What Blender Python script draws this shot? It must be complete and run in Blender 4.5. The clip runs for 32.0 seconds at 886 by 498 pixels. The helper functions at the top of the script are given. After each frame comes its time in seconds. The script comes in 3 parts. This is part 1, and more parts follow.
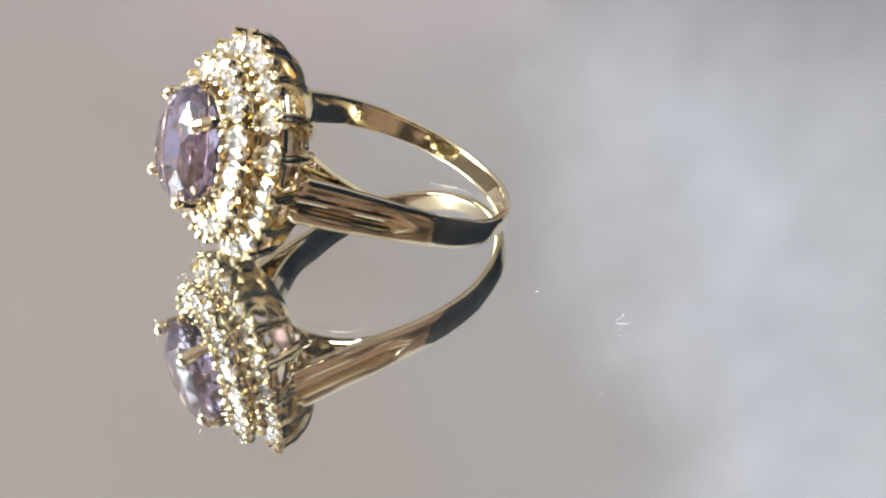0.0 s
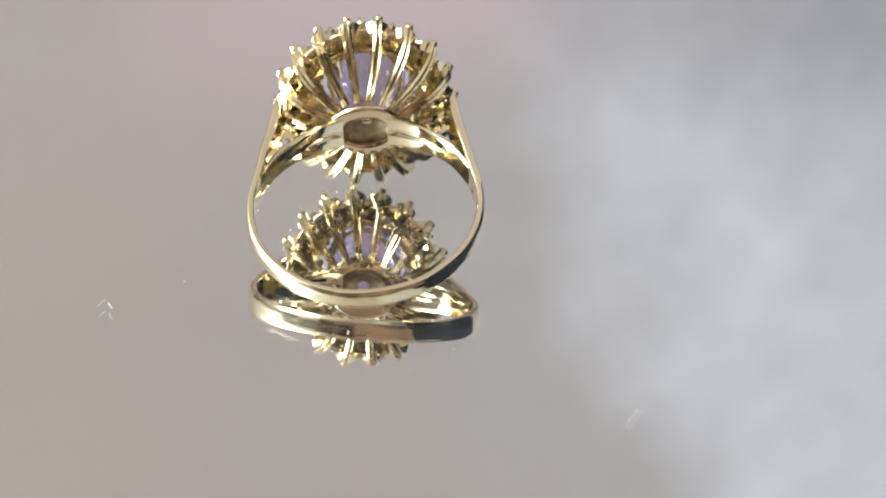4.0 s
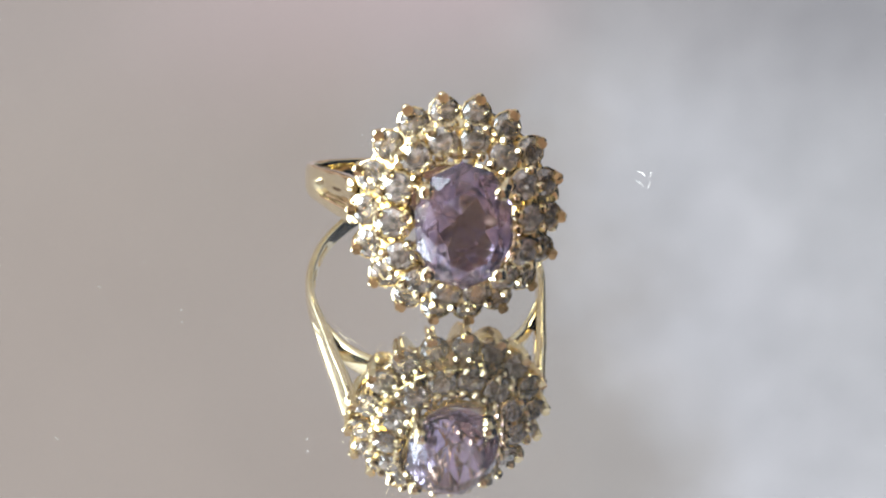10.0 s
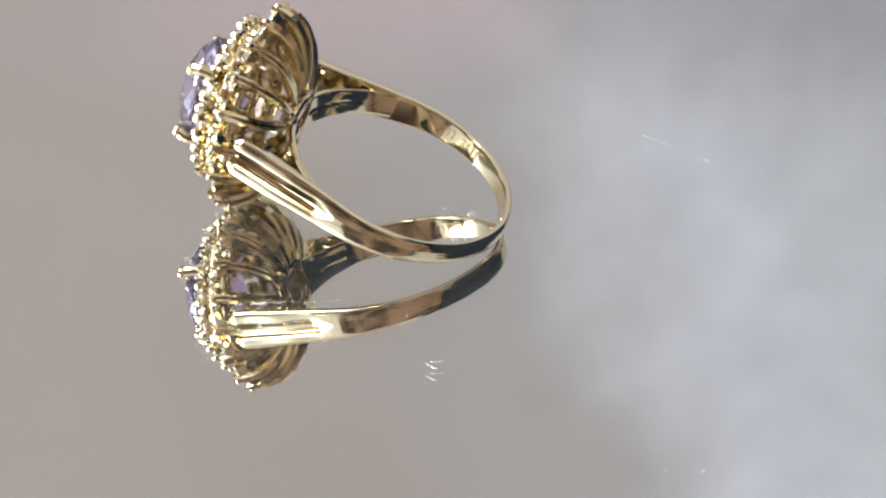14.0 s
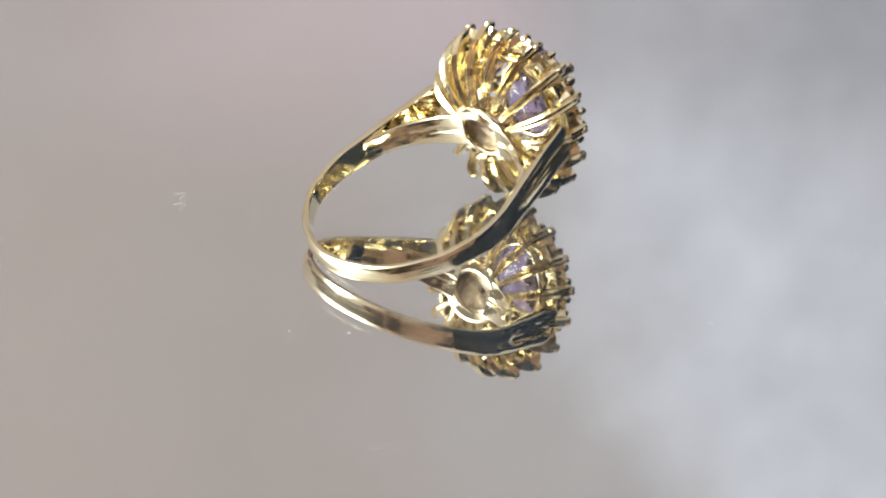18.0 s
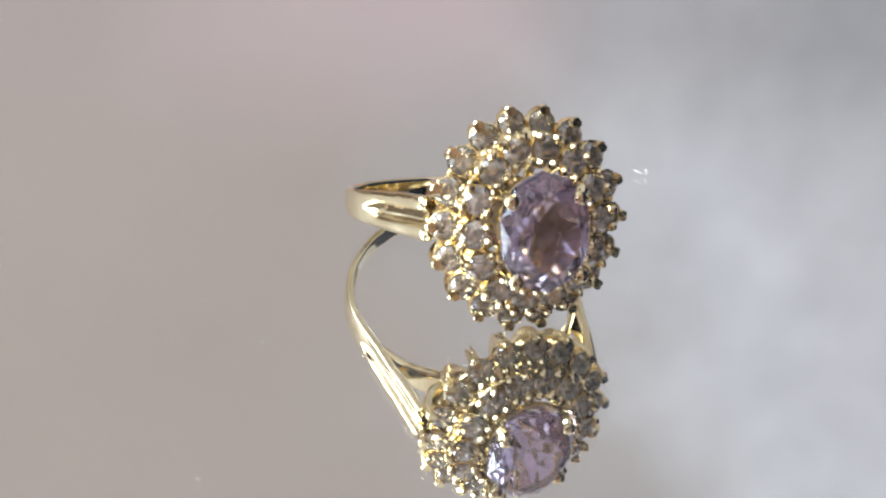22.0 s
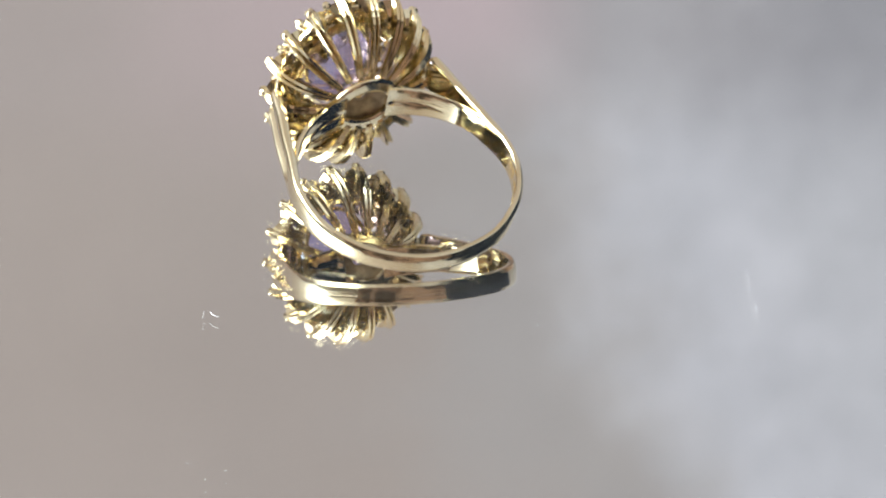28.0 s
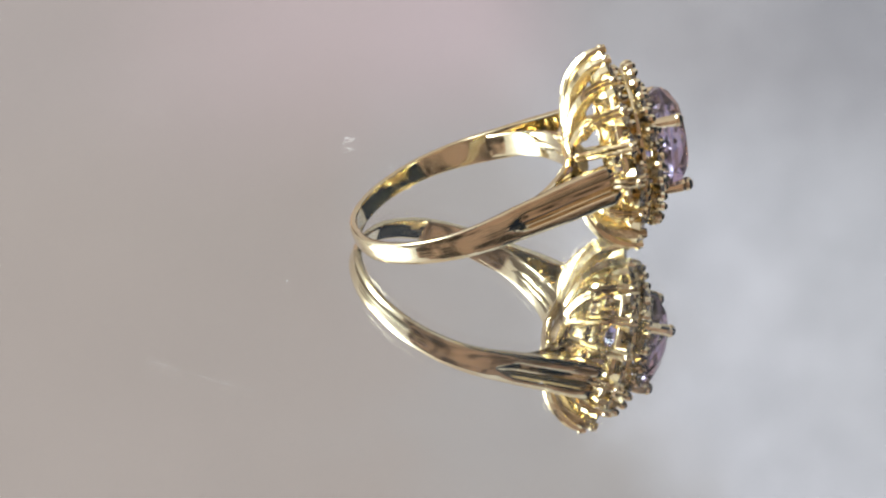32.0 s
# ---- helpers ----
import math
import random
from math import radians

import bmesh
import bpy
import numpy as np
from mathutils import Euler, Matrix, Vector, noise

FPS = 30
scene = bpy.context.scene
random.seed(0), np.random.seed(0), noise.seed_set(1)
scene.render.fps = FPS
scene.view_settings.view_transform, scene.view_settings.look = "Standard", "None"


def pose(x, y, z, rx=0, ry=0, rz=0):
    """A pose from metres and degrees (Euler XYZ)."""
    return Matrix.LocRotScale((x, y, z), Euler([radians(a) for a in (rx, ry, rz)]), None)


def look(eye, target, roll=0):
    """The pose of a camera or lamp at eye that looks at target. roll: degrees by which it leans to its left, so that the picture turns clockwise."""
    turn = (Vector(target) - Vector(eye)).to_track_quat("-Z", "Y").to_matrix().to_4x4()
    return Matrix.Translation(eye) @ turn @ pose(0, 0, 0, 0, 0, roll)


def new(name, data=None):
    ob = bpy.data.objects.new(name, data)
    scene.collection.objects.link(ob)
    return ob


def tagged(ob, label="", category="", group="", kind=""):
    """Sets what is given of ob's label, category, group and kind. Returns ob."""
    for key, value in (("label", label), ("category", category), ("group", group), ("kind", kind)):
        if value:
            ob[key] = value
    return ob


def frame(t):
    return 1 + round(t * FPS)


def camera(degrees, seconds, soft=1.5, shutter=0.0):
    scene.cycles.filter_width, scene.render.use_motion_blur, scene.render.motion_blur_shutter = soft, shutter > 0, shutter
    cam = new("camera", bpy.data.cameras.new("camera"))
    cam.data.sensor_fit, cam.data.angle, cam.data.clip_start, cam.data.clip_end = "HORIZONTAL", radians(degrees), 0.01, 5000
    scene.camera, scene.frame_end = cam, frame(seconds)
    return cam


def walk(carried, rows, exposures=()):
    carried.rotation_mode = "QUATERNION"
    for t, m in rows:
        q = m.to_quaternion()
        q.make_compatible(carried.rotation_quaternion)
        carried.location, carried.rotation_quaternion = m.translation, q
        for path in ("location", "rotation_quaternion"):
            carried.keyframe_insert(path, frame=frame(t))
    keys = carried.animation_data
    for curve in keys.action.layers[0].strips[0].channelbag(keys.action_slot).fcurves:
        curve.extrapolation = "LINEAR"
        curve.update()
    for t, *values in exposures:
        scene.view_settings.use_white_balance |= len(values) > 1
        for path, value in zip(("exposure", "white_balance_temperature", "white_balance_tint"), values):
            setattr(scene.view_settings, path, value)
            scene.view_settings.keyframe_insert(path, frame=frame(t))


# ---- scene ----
# The camera, held over a slowly turning mirror plate.
MM = 0.001
cam = camera(28.515, 32.0, soft=2.3)
# seconds; place in millimetres; turn in degrees: a hand-held phone that sways a little
walk(cam, [(t, pose(x * MM, y * MM, z * MM, a, b, c)) for t, x, y, z, a, b, c in [
    (0, 0.824, -117.392, 64.146, 59.858, -2.49, 0.161), (1, 0.855, -116.665, 64.231, 60.099, -2.11, 0.199),
    (2, 1.149, -119.432, 67.769, 60.33, -1.868, 0.156), (3, 1.943, -120.432, 68.216, 61.122, -1.732, 0.202),
    (4, 2.149, -120.482, 68.549, 61.172, -1.854, 0.18), (5, 2.425, -119.635, 68.305, 61.149, -1.975, 0.131),
    (6, 2.012, -118.833, 67.87, 61.069, -2.095, 0.112), (7, 2.123, -118.42, 67.316, 60.962, -2.03, 0.068),
    (8, 2.216, -118.832, 66.773, 61.04, -1.779, 0.057), (9, 1.991, -119.464, 66.509, 60.877, -1.941, 0.048),
    (10, 1.462, -120.568, 65.864, 60.56, -2.198, 0.117), (11, 0.019, -121.77, 65.85, 60.321, -2.622, 0.099),
    (12, -0.916, -122.144, 65.998, 60.365, -2.665, 0.036), (13, -1.796, -122.573, 65.975, 60.389, -2.772, 0.004),
    (14, -1.631, -124.024, 66.176, 60.815, -2.558, 0.055), (15, -0.967, -125.114, 67.587, 61.349, -2.346, 0.049),
    (16, -0.31, -125.98, 68.803, 61.842, -2.132, 0.032), (17, -0.706, -125.039, 68.602, 61.987, -2.397, 0.01),
    (18, -0.467, -124.171, 67.94, 61.835, -2.271, -0.001), (19, -0.382, -123.294, 67.349, 61.856, -2.105, -0.027),
    (20, -0.538, -124.163, 66.885, 62.057, -1.822, -0.023), (21, -0.462, -123.783, 66.482, 61.984, -1.745, -0.02),
    (22, -0.759, -124.385, 66.057, 61.748, -1.89, 0.118), (23, -1.313, -126.003, 65.884, 61.566, -2.103, 0.178),
    (24, -2.086, -124.5, 65.493, 61.4, -2.629, 0.238), (25, -2.613, -124.194, 65.21, 61.554, -2.732, 0.199),
    (26, -2.336, -124.414, 65.606, 61.633, -2.491, 0.234), (27, -1.873, -125.03, 65.816, 61.689, -2.249, 0.273),
    (28, -1.369, -125.862, 66.163, 61.756, -2.009, 0.32), (29, -0.929, -127.881, 66.624, 62.255, -2.093, 0.291),
    (30, -1.017, -127.097, 67.289, 62.546, -2.079, 0.241), (31, -1.454, -125.561, 66.514, 62.454, -2.208, 0.186),
    (32, -2.02, -122.552, 65.288, 62.256, -2.407, 0.175)]],
     exposures=[(0.0, 0.0), (1.0, -0.05), (2.0, 0.0), (6.0, 0.02), (7.0, 0.07), (8.0, 0.06), (10.0, 0.0), (12.0, 0.0), (13.0, -0.13), (14.5, -0.09), (16.0, -0.03), (17.0, 0.0), (24.0, 0.0), (27.0, -0.1), (29.3, -0.1), (31.0, 0.0), (32.0, 0.0)])

# ---- daylight ----
SUN_AZ, SUN_EL = 186.0, 33.0          # the sun stands to the west of the plate


def daylight():
    world = bpy.data.worlds.new("daylight")
    scene.world = world
    world.use_nodes = True
    nt = world.node_tree
    nt.nodes.clear()
    out = nt.nodes.new("ShaderNodeOutputWorld")
    bg_sky = nt.nodes.new("ShaderNodeBackground")
    sky = nt.nodes.new("ShaderNodeTexSky")
    sky.sky_type, sky.sun_disc = "NISHITA", False
    sky.sun_elevation, sky.sun_rotation = radians(SUN_EL), radians(90 - SUN_AZ)
    bg_sky.inputs["Strength"].default_value = 0.06
    nt.links.new(sky.outputs[0], bg_sky.inputs["Color"])
    # a veil of soft high cloud, warm grey to one side and blue-white to the other
    co = nt.nodes.new("ShaderNodeTexCoord")
    sep = nt.nodes.new("ShaderNodeSeparateXYZ")
    nt.links.new(co.outputs["Generated"], sep.inputs[0])
    big = nt.nodes.new("ShaderNodeTexNoise")
    big.inputs["Scale"].default_value, big.inputs["Detail"].default_value = 5.0, 3.0
    big.inputs["Roughness"].default_value = 0.45
    nt.links.new(co.outputs["Generated"], big.inputs["Vector"])

    def maths(op, a, b, c=None):
        n = nt.nodes.new("ShaderNodeMath")
        n.operation = op
        for i, v in enumerate((a, b, c)):
            if v is None:
                continue
            if isinstance(v, (int, float)):
                n.inputs[i].default_value = v
            else:
                nt.links.new(v, n.inputs[i])
        return n.outputs[0]

    fine = nt.nodes.new("ShaderNodeTexNoise")
    fine.inputs["Scale"].default_value, fine.inputs["Detail"].default_value = 13.0, 4.0
    nt.links.new(co.outputs["Generated"], fine.inputs["Vector"])
    fleck = nt.nodes.new("ShaderNodeTexNoise")
    fleck.inputs["Scale"].default_value, fleck.inputs["Detail"].default_value = 17.0, 3.0
    nt.links.new(co.outputs["Generated"], fleck.inputs["Vector"])
    side = maths("SUBTRACT", sep.outputs["X"], maths("MULTIPLY", maths("SUBTRACT", sep.outputs["Z"], 0.41), 0.22))
    side = maths("ADD", side, maths("MULTIPLY", maths("SUBTRACT", big.outputs["Fac"], 0.5), 0.14))
    side = maths("ADD", side, maths("MULTIPLY", maths("SUBTRACT", fine.outputs["Fac"], 0.5), 0.12))

    def colours(stops, fac):
        ramp = nt.nodes.new("ShaderNodeValToRGB")
        cr = ramp.color_ramp
        cr.interpolation = "EASE"
        while len(cr.elements) < len(stops):
            cr.elements.new(0.5)
        for e, (p, c) in zip(cr.elements, stops):
            e.position, e.color = p, (*c, 1)
        nt.links.new(maths("ADD", fac, 0.5), ramp.inputs["Fac"])
        return ramp.outputs["Color"]

    veil = colours(((0.25, (0.45, 0.396, 0.366)), (0.42, (0.428, 0.38, 0.354)), (0.56, (0.432, 0.413, 0.408)), (0.67, (0.575, 0.59, 0.645)), (0.80, (0.53, 0.545, 0.59))), side)
    # towards the horizon the veil thins to a dull haze with a rosy middle
    low = nt.nodes.new("ShaderNodeMapRange")
    low.interpolation_type = "SMOOTHSTEP"
    low.inputs["From Min"].default_value, low.inputs["From Max"].default_value = 0.45, 0.35
    nt.links.new(maths("ADD", sep.outputs["Z"], maths("MULTIPLY", maths("SUBTRACT", big.outputs["Fac"], 0.5), 0.08)), low.inputs["Value"])
    rosy = colours(((0.28, (0.45, 0.40, 0.385)), (0.44, (0.555, 0.46, 0.475)), (0.52, (0.565, 0.465, 0.495)), (0.61, (0.40, 0.39, 0.41)), (0.75, (0.34, 0.34, 0.37))), sep.outputs["X"])
    haze = nt.nodes.new("ShaderNodeMix")
    haze.data_type = "RGBA"
    nt.links.new(rosy, haze.inputs[7])
    nt.links.new(maths("MULTIPLY", low.outputs[0], 0.85), haze.inputs[0])
    nt.links.new(veil, haze.inputs[6])
    # the haze glows round the sun, far strengthened to give gold and stones their glints
    a, e = radians(SUN_AZ), radians(SUN_EL)
    dot = nt.nodes.new("ShaderNodeVectorMath")
    dot.operation = "DOT_PRODUCT"
    dot.inputs[1].default_value = (math.cos(a) * math.cos(e), math.sin(a) * math.cos(e), math.sin(e))
    nt.links.new(co.outputs["Generated"], dot.inputs[0])
    near = maths("MAXIMUM", dot.outputs["Value"], 0.0)
    glow = maths("ADD", maths("MULTIPLY", maths("POWER", near, 8.0), 1.6), maths("MULTIPLY", maths("POWER", near, 52.0), 80.0))
    bg_cloud = nt.nodes.new("ShaderNodeBackground")
    # thicker and thinner flecks of cloud on the bright side
    thick = maths("MULTIPLY", maths("MINIMUM", maths("MAXIMUM", maths("MULTIPLY", side, 6.0), 0.1), 1.0), maths("SUBTRACT", fleck.outputs["Fac"], 0.5))
    high = nt.nodes.new("ShaderNodeMapRange")          # sky raised overhead, out of view, to brighten the stones
    high.interpolation_type = "SMOOTHSTEP"
    high.inputs["From Min"].default_value, high.inputs["From Max"].default_value = 0.66, 0.9
    high.inputs["To Min"].default_value, high.inputs["To Max"].default_value = 1.0, 1.25
    nt.links.new(sep.outputs["Z"], high.inputs["Value"])
    nt.links.new(maths("MULTIPLY", maths("ADD", maths("MULTIPLY", thick, 0.55), 1.13), high.outputs[0]), bg_cloud.inputs["Strength"])
    bg_glow = nt.nodes.new("ShaderNodeBackground")
    bg_glow.inputs["Color"].default_value = (0.86, 1.0, 1.1, 1)
    nt.links.new(glow, bg_glow.inputs["Strength"])
    both = nt.nodes.new("ShaderNodeAddShader")
    nt.links.new(bg_cloud.outputs[0], both.inputs[0])
    nt.links.new(bg_glow.outputs[0], both.inputs[1])
    nt.links.new(haze.outputs[2], bg_cloud.inputs["Color"])
    mix = nt.nodes.new("ShaderNodeMixShader")
    mix.inputs[0].default_value = 0.94
    nt.links.new(bg_sky.outputs[0], mix.inputs[1])
    nt.links.new(both.outputs[0], mix.inputs[2])
    nt.links.new(mix.outputs[0], out.inputs["Surface"])
    sun = bpy.data.lights.new("sun", "SUN")
    sun.energy, sun.angle, sun.color = 3.8, radians(0.53), (1.0, 0.97, 0.91)
    way = Vector((math.cos(a) * math.cos(e), math.sin(a) * math.cos(e), math.sin(e)))
    new("sun", sun).matrix_world = look(way * 3, (0, 0, 0))


daylight()


# ---- materials ----
def material(name, base, rough=0.5, metal=0.0, **more):
    m = bpy.data.materials.new(name)
    m.use_nodes = True
    b = m.node_tree.nodes["Principled BSDF"]
    b.inputs["Base Color"].default_value = (*base, 1)
    b.inputs["Roughness"].default_value, b.inputs["Metallic"].default_value = rough, metal
    for k, v in more.items():
        b.inputs[k.replace("_", " ")].default_value = v
    return m


def grain(m, scale, amount, dark, light, rough_span=None, bump=0.0, bump_scale=None, stretch=(1, 1, 1)):
    """Two scales of noise in colour, roughness and relief."""
    nt = m.node_tree
    b = nt.nodes["Principled BSDF"]
    co = nt.nodes.new("ShaderNodeTexCoord")
    mp = nt.nodes.new("ShaderNodeMapping")
    mp.inputs["Scale"].default_value = stretch
    nt.links.new(co.outputs["Object"], mp.inputs["Vector"])
    n1 = nt.nodes.new("ShaderNodeTexNoise")
    n1.inputs["Scale"].default_value, n1.inputs["Detail"].default_value = scale, 6.0
    n2 = nt.nodes.new("ShaderNodeTexNoise")
    n2.inputs["Scale"].default_value, n2.inputs["Detail"].default_value = bump_scale or scale * 12, 4.0
    for n in (n1, n2):
        nt.links.new(mp.outputs[0], n.inputs["Vector"])
    mix = nt.nodes.new("ShaderNodeMix")
    mix.data_type = "RGBA"
    mix.inputs[6].default_value, mix.inputs[7].default_value = (*dark, 1), (*light, 1)
    rng = nt.nodes.new("ShaderNodeMapRange")
    rng.inputs["From Min"].default_value, rng.inputs["From Max"].default_value = 0.5 - amount, 0.5 + amount
    nt.links.new(n1.outputs["Fac"], rng.inputs["Value"])
    nt.links.new(rng.outputs[0], mix.inputs[0])
    nt.links.new(mix.outputs[2], b.inputs["Base Color"])
    if rough_span:
        r2 = nt.nodes.new("ShaderNodeMapRange")
        r2.inputs["From Min"].default_value, r2.inputs["From Max"].default_value = 0.3, 0.7
        r2.inputs["To Min"].default_value, r2.inputs["To Max"].default_value = rough_span
        nt.links.new(n2.outputs["Fac"], r2.inputs["Value"])
        nt.links.new(r2.outputs[0], b.inputs["Roughness"])
    if bump:
        bp = nt.nodes.new("ShaderNodeBump")
        bp.inputs["Strength"].default_value, bp.inputs["Distance"].default_value = 1.0, bump
        nt.links.new(n2.outputs["Fac"], bp.inputs["Height"])
        nt.links.new(bp.outputs[0], b.inputs["Normal"])
    return m


GOLD = grain(material("polished_gold", (0.88, 0.755, 0.47), 0.1, 1.0), 260, 0.2,
             (0.87, 0.74, 0.47), (0.92, 0.82, 0.58), (0.03, 0.10))
GOLD_CAST = grain(material("cast_gold", (0.86, 0.73, 0.38), 0.2, 1.0), 420, 0.2,
                  (0.86, 0.715, 0.42), (0.915, 0.80, 0.54), (0.08, 0.2), 0.00001, 1800)
# dark brown for the plate added behind the opening under the head
GOLD_BROWN = grain(material("dark_brown_gold", (0.3, 0.22, 0.14), 0.5, 1.0), 900, 0.15,
                 (0.17, 0.12, 0.08), (0.42, 0.32, 0.20), (0.4, 0.6), 0.00004, 1400)
SILVER = grain(material("mirror_silver", (0.90, 0.90, 0.90), 0.015, 1.0), 9, 0.25,
               (0.885, 0.88, 0.875), (0.915, 0.912, 0.91), (0.001, 0.006))
DIAMOND = material("diamond", (1.0, 0.95, 0.88), 0.0, 0.0, Transmission_Weight=0.92, IOR=2.4)
# milky near-white for single facets, in place of sunlit sparkle
DIAMOND_BRIGHT = material("diamond_lit_facets", (0.95, 0.83, 0.76), 0.02, 0.0, Transmission_Weight=0.72, IOR=2.4)
AMETHYST = material("amethyst", (0.625, 0.545, 0.735), 0.05, 0.0, Transmission_Weight=0.98, IOR=1.544)
# milkier violet that paints light-catching facets on the large stone
AMETHYST_PALE = material("amethyst_lit_facets", (0.60, 0.51, 0.72), 0.1, 0.0, Transmission_Weight=0.9, IOR=1.544)
LINT = material("pale_lint", (0.8, 0.8, 0.78), 0.8)
EDGE = grain(material("ground_glass_edge", (0.45, 0.55, 0.52), 0.35), 60, 0.2, (0.40, 0.50, 0.47), (0.50, 0.60, 0.57))
# near-black navy and blotched salmon brown: tones chosen for the gold's reflections
NAVY = grain(material("navy_dark_surround", (0.005, 0.007, 0.013), 0.9, 0.0, Specular_IOR_Level=0.02), 1.5, 0.25, (0.003, 0.004, 0.007), (0.008, 0.011, 0.02), None, 0.002, 60)
BROWN = grain(material("brown_rosy_surround", (0.18, 0.12, 0.07), 0.9), 0.8, 0.09, (0.08, 0.055, 0.043), (0.80, 0.56, 0.45), None, 0.002, 60)
PALE = grain(material("pale_plaster", (0.62, 0.56, 0.5), 0.8), 1.5, 0.25, (0.55, 0.5, 0.44), (0.68, 0.62, 0.56), None, 0.002, 60)
STONE = grain(material("stone_floor", (0.25, 0.22, 0.2), 0.7), 2.5, 0.25, (0.19, 0.17, 0.15), (0.31, 0.28, 0.25), None, 0.002, 80)
OAK = grain(material("oak_board", (0.26, 0.16, 0.09), 0.45), 7, 0.22, (0.18, 0.10, 0.055), (0.33, 0.21, 0.12), (0.35, 0.55), 0.0004, 90, (1, 9, 9))


def glass_film():
    """Clear float glass over the silver: weak front gloss and a little dust."""
    m = bpy.data.materials.new("float_glass")
    m.use_nodes = True
    nt = m.node_tree
    nt.nodes.clear()
    out = nt.nodes.new("ShaderNodeOutputMaterial")
    clear = nt.nodes.new("ShaderNodeBsdfTransparent")
    clear.inputs["Color"].default_value = (0.985, 0.985, 0.98, 1)
    gloss = nt.nodes.new("ShaderNodeBsdfGlossy")
    gloss.inputs["Roughness"].default_value = 0.02
    mix = nt.nodes.new("ShaderNodeMixShader")
    mix.inputs[0].default_value = 0.05
    nt.links.new(clear.outputs[0], mix.inputs[1])
    nt.links.new(gloss.outputs[0], mix.inputs[2])
    dust = nt.nodes.new("ShaderNodeBsdfDiffuse")
    dust.inputs["Color"].default_value = (0.75, 0.72, 0.69, 1)
    co = nt.nodes.new("ShaderNodeTexCoord")
    n = nt.nodes.new("ShaderNodeTexNoise")
    n.inputs["Scale"].default_value, n.inputs["Detail"].default_value = 30, 8
    nt.links.new(co.outputs["Object"], n.inputs["Vector"])
    rng = nt.nodes.new("ShaderNodeMapRange")
    rng.inputs["From Min"].default_value, rng.inputs["From Max"].default_value = 0.35, 0.75
    rng.inputs["To Min"].default_value, rng.inputs["To Max"].default_value = 0.003, 0.012
    nt.links.new(n.outputs["Fac"], rng.inputs["Value"])
    mix2 = nt.nodes.new("ShaderNodeMixShader")
    nt.links.new(rng.outputs[0], mix2.inputs[0])
    nt.links.new(mix.outputs[0], mix2.inputs[1])
    nt.links.new(dust.outputs[0], mix2.inputs[2])
    nt.links.new(mix2.outputs[0], out.inputs["Surface"])
    return m


FILM = glass_film()


# ---- mesh tools (millimetres in, metres out) ----
def finish(bm, name, material_, smooth=True, unit=MM):
    bmesh.ops.recalc_face_normals(bm, faces=bm.faces)
    me = bpy.data.meshes.new(name)
    for v in bm.verts:
        v.co *= unit
    for f in bm.faces:
        f.smooth = smooth and not f.tag
    bm.to_mesh(me)
    bm.free()
    me.materials.append(material_)
    return me


def part(name, bm, material_, parent, label="", smooth=True, at=None):
    ob = new(name, bm if isinstance(bm, bpy.types.Mesh) else finish(bm, name, material_, smooth))
    ob.parent = parent
    if at is not None:
        ob.matrix_basis = at
    return tagged(ob, label)


def sweep(bm, path, section, closed=False, caps=True):
    """Skin rings of points: path gives (centre, side, up) and section(i) the outline in side/up."""
    rings = []
    for i, (c, s, u) in enumerate(path):
        rings.append([bm.verts.new(c + s * a + u * b) for a, b in section(i)])
    n = len(rings[0])
    pairs = list(zip(rings, rings[1:])) + ([(rings[-1], rings[0])] if closed else [])
    for r0, r1 in pairs:
        for k in range(n):
            bm.faces.new((r0[k], r0[(k + 1) % n], r1[(k + 1) % n], r1[k]))
    if caps and not closed:
        for r in ((rings[0], rings[-1]) if caps is True else (rings[-1],)):
            f = bm.faces.new(r)
            f.tag = True
    return bm


def frames_along(points, side_hint):
    out = []
    for i, p in enumerate(points):
        d = (points[min(i + 1, len(points) - 1)] - points[max(i - 1, 0)]).normalized()
        h = side_hint(i) if callable(side_hint) else side_hint
        s = (h - d * h.dot(d)).normalized()
        out.append((p, s, d.cross(s).normalized()))
    return out


def round_section(rs, n=8):
    def f(i):
        r = rs(i) if callable(rs) else rs
        a, b = r if isinstance(r, tuple) else (r, r)
        return [(a * math.cos(2 * math.pi * k / n), b * math.sin(2 * math.pi * k / n)) for k in range(n)]
    return f


def pill_section(w, h, bev):
    """A rounded bar: full width w, full height h, corner radius bev."""
    pts = []
    for cx, cy, a0 in ((1, 1, 0), (-1, 1, 90), (-1, -1, 180), (1, -1, 270)):
        for k in range(4):
            a = radians(a0 + 30 * k)
            pts.append((cx * (w / 2 - bev) + bev * math.cos(a), cy * (h / 2 - bev) + bev * math.sin(a)))
    return pts


def ball(bm, c, r, squash=1.0, axis=None, seg=10, rings=6):
    m = Matrix.Translation(c)
    if axis is not None:
        m = m @ axis.to_track_quat("Z", "Y").to_matrix().to_4x4()
    bmesh.ops.create_uvsphere(bm, u_segments=seg, v_segments=rings, radius=r, matrix=m @ Matrix.Diagonal((1, 1, squash, 1)))


def bezier(a, b, c, n):
    return [a * (1 - t) ** 2 + b * 2 * t * (1 - t) + c * t * t for t in (i / n for i in range(n + 1))]


# ---- the place round the plate ----
def box_mesh(name, x0, x1, y0, y1, z0, z1, material_, bevel=0.0):
    bm = bmesh.new()
    bmesh.ops.create_cube(bm, size=1, matrix=Matrix.Translation(((x0 + x1) / 2, (y0 + y1) / 2, (z0 + z1) / 2)) @ Matrix.Diagonal((x1 - x0, y1 - y0, z1 - z0, 1)))
    if bevel:
        bmesh.ops.bevel(bm, geom=bm.edges[:], offset=bevel, segments=2, affect="EDGES")
    return finish(bm, name, material_, False, 1.0)


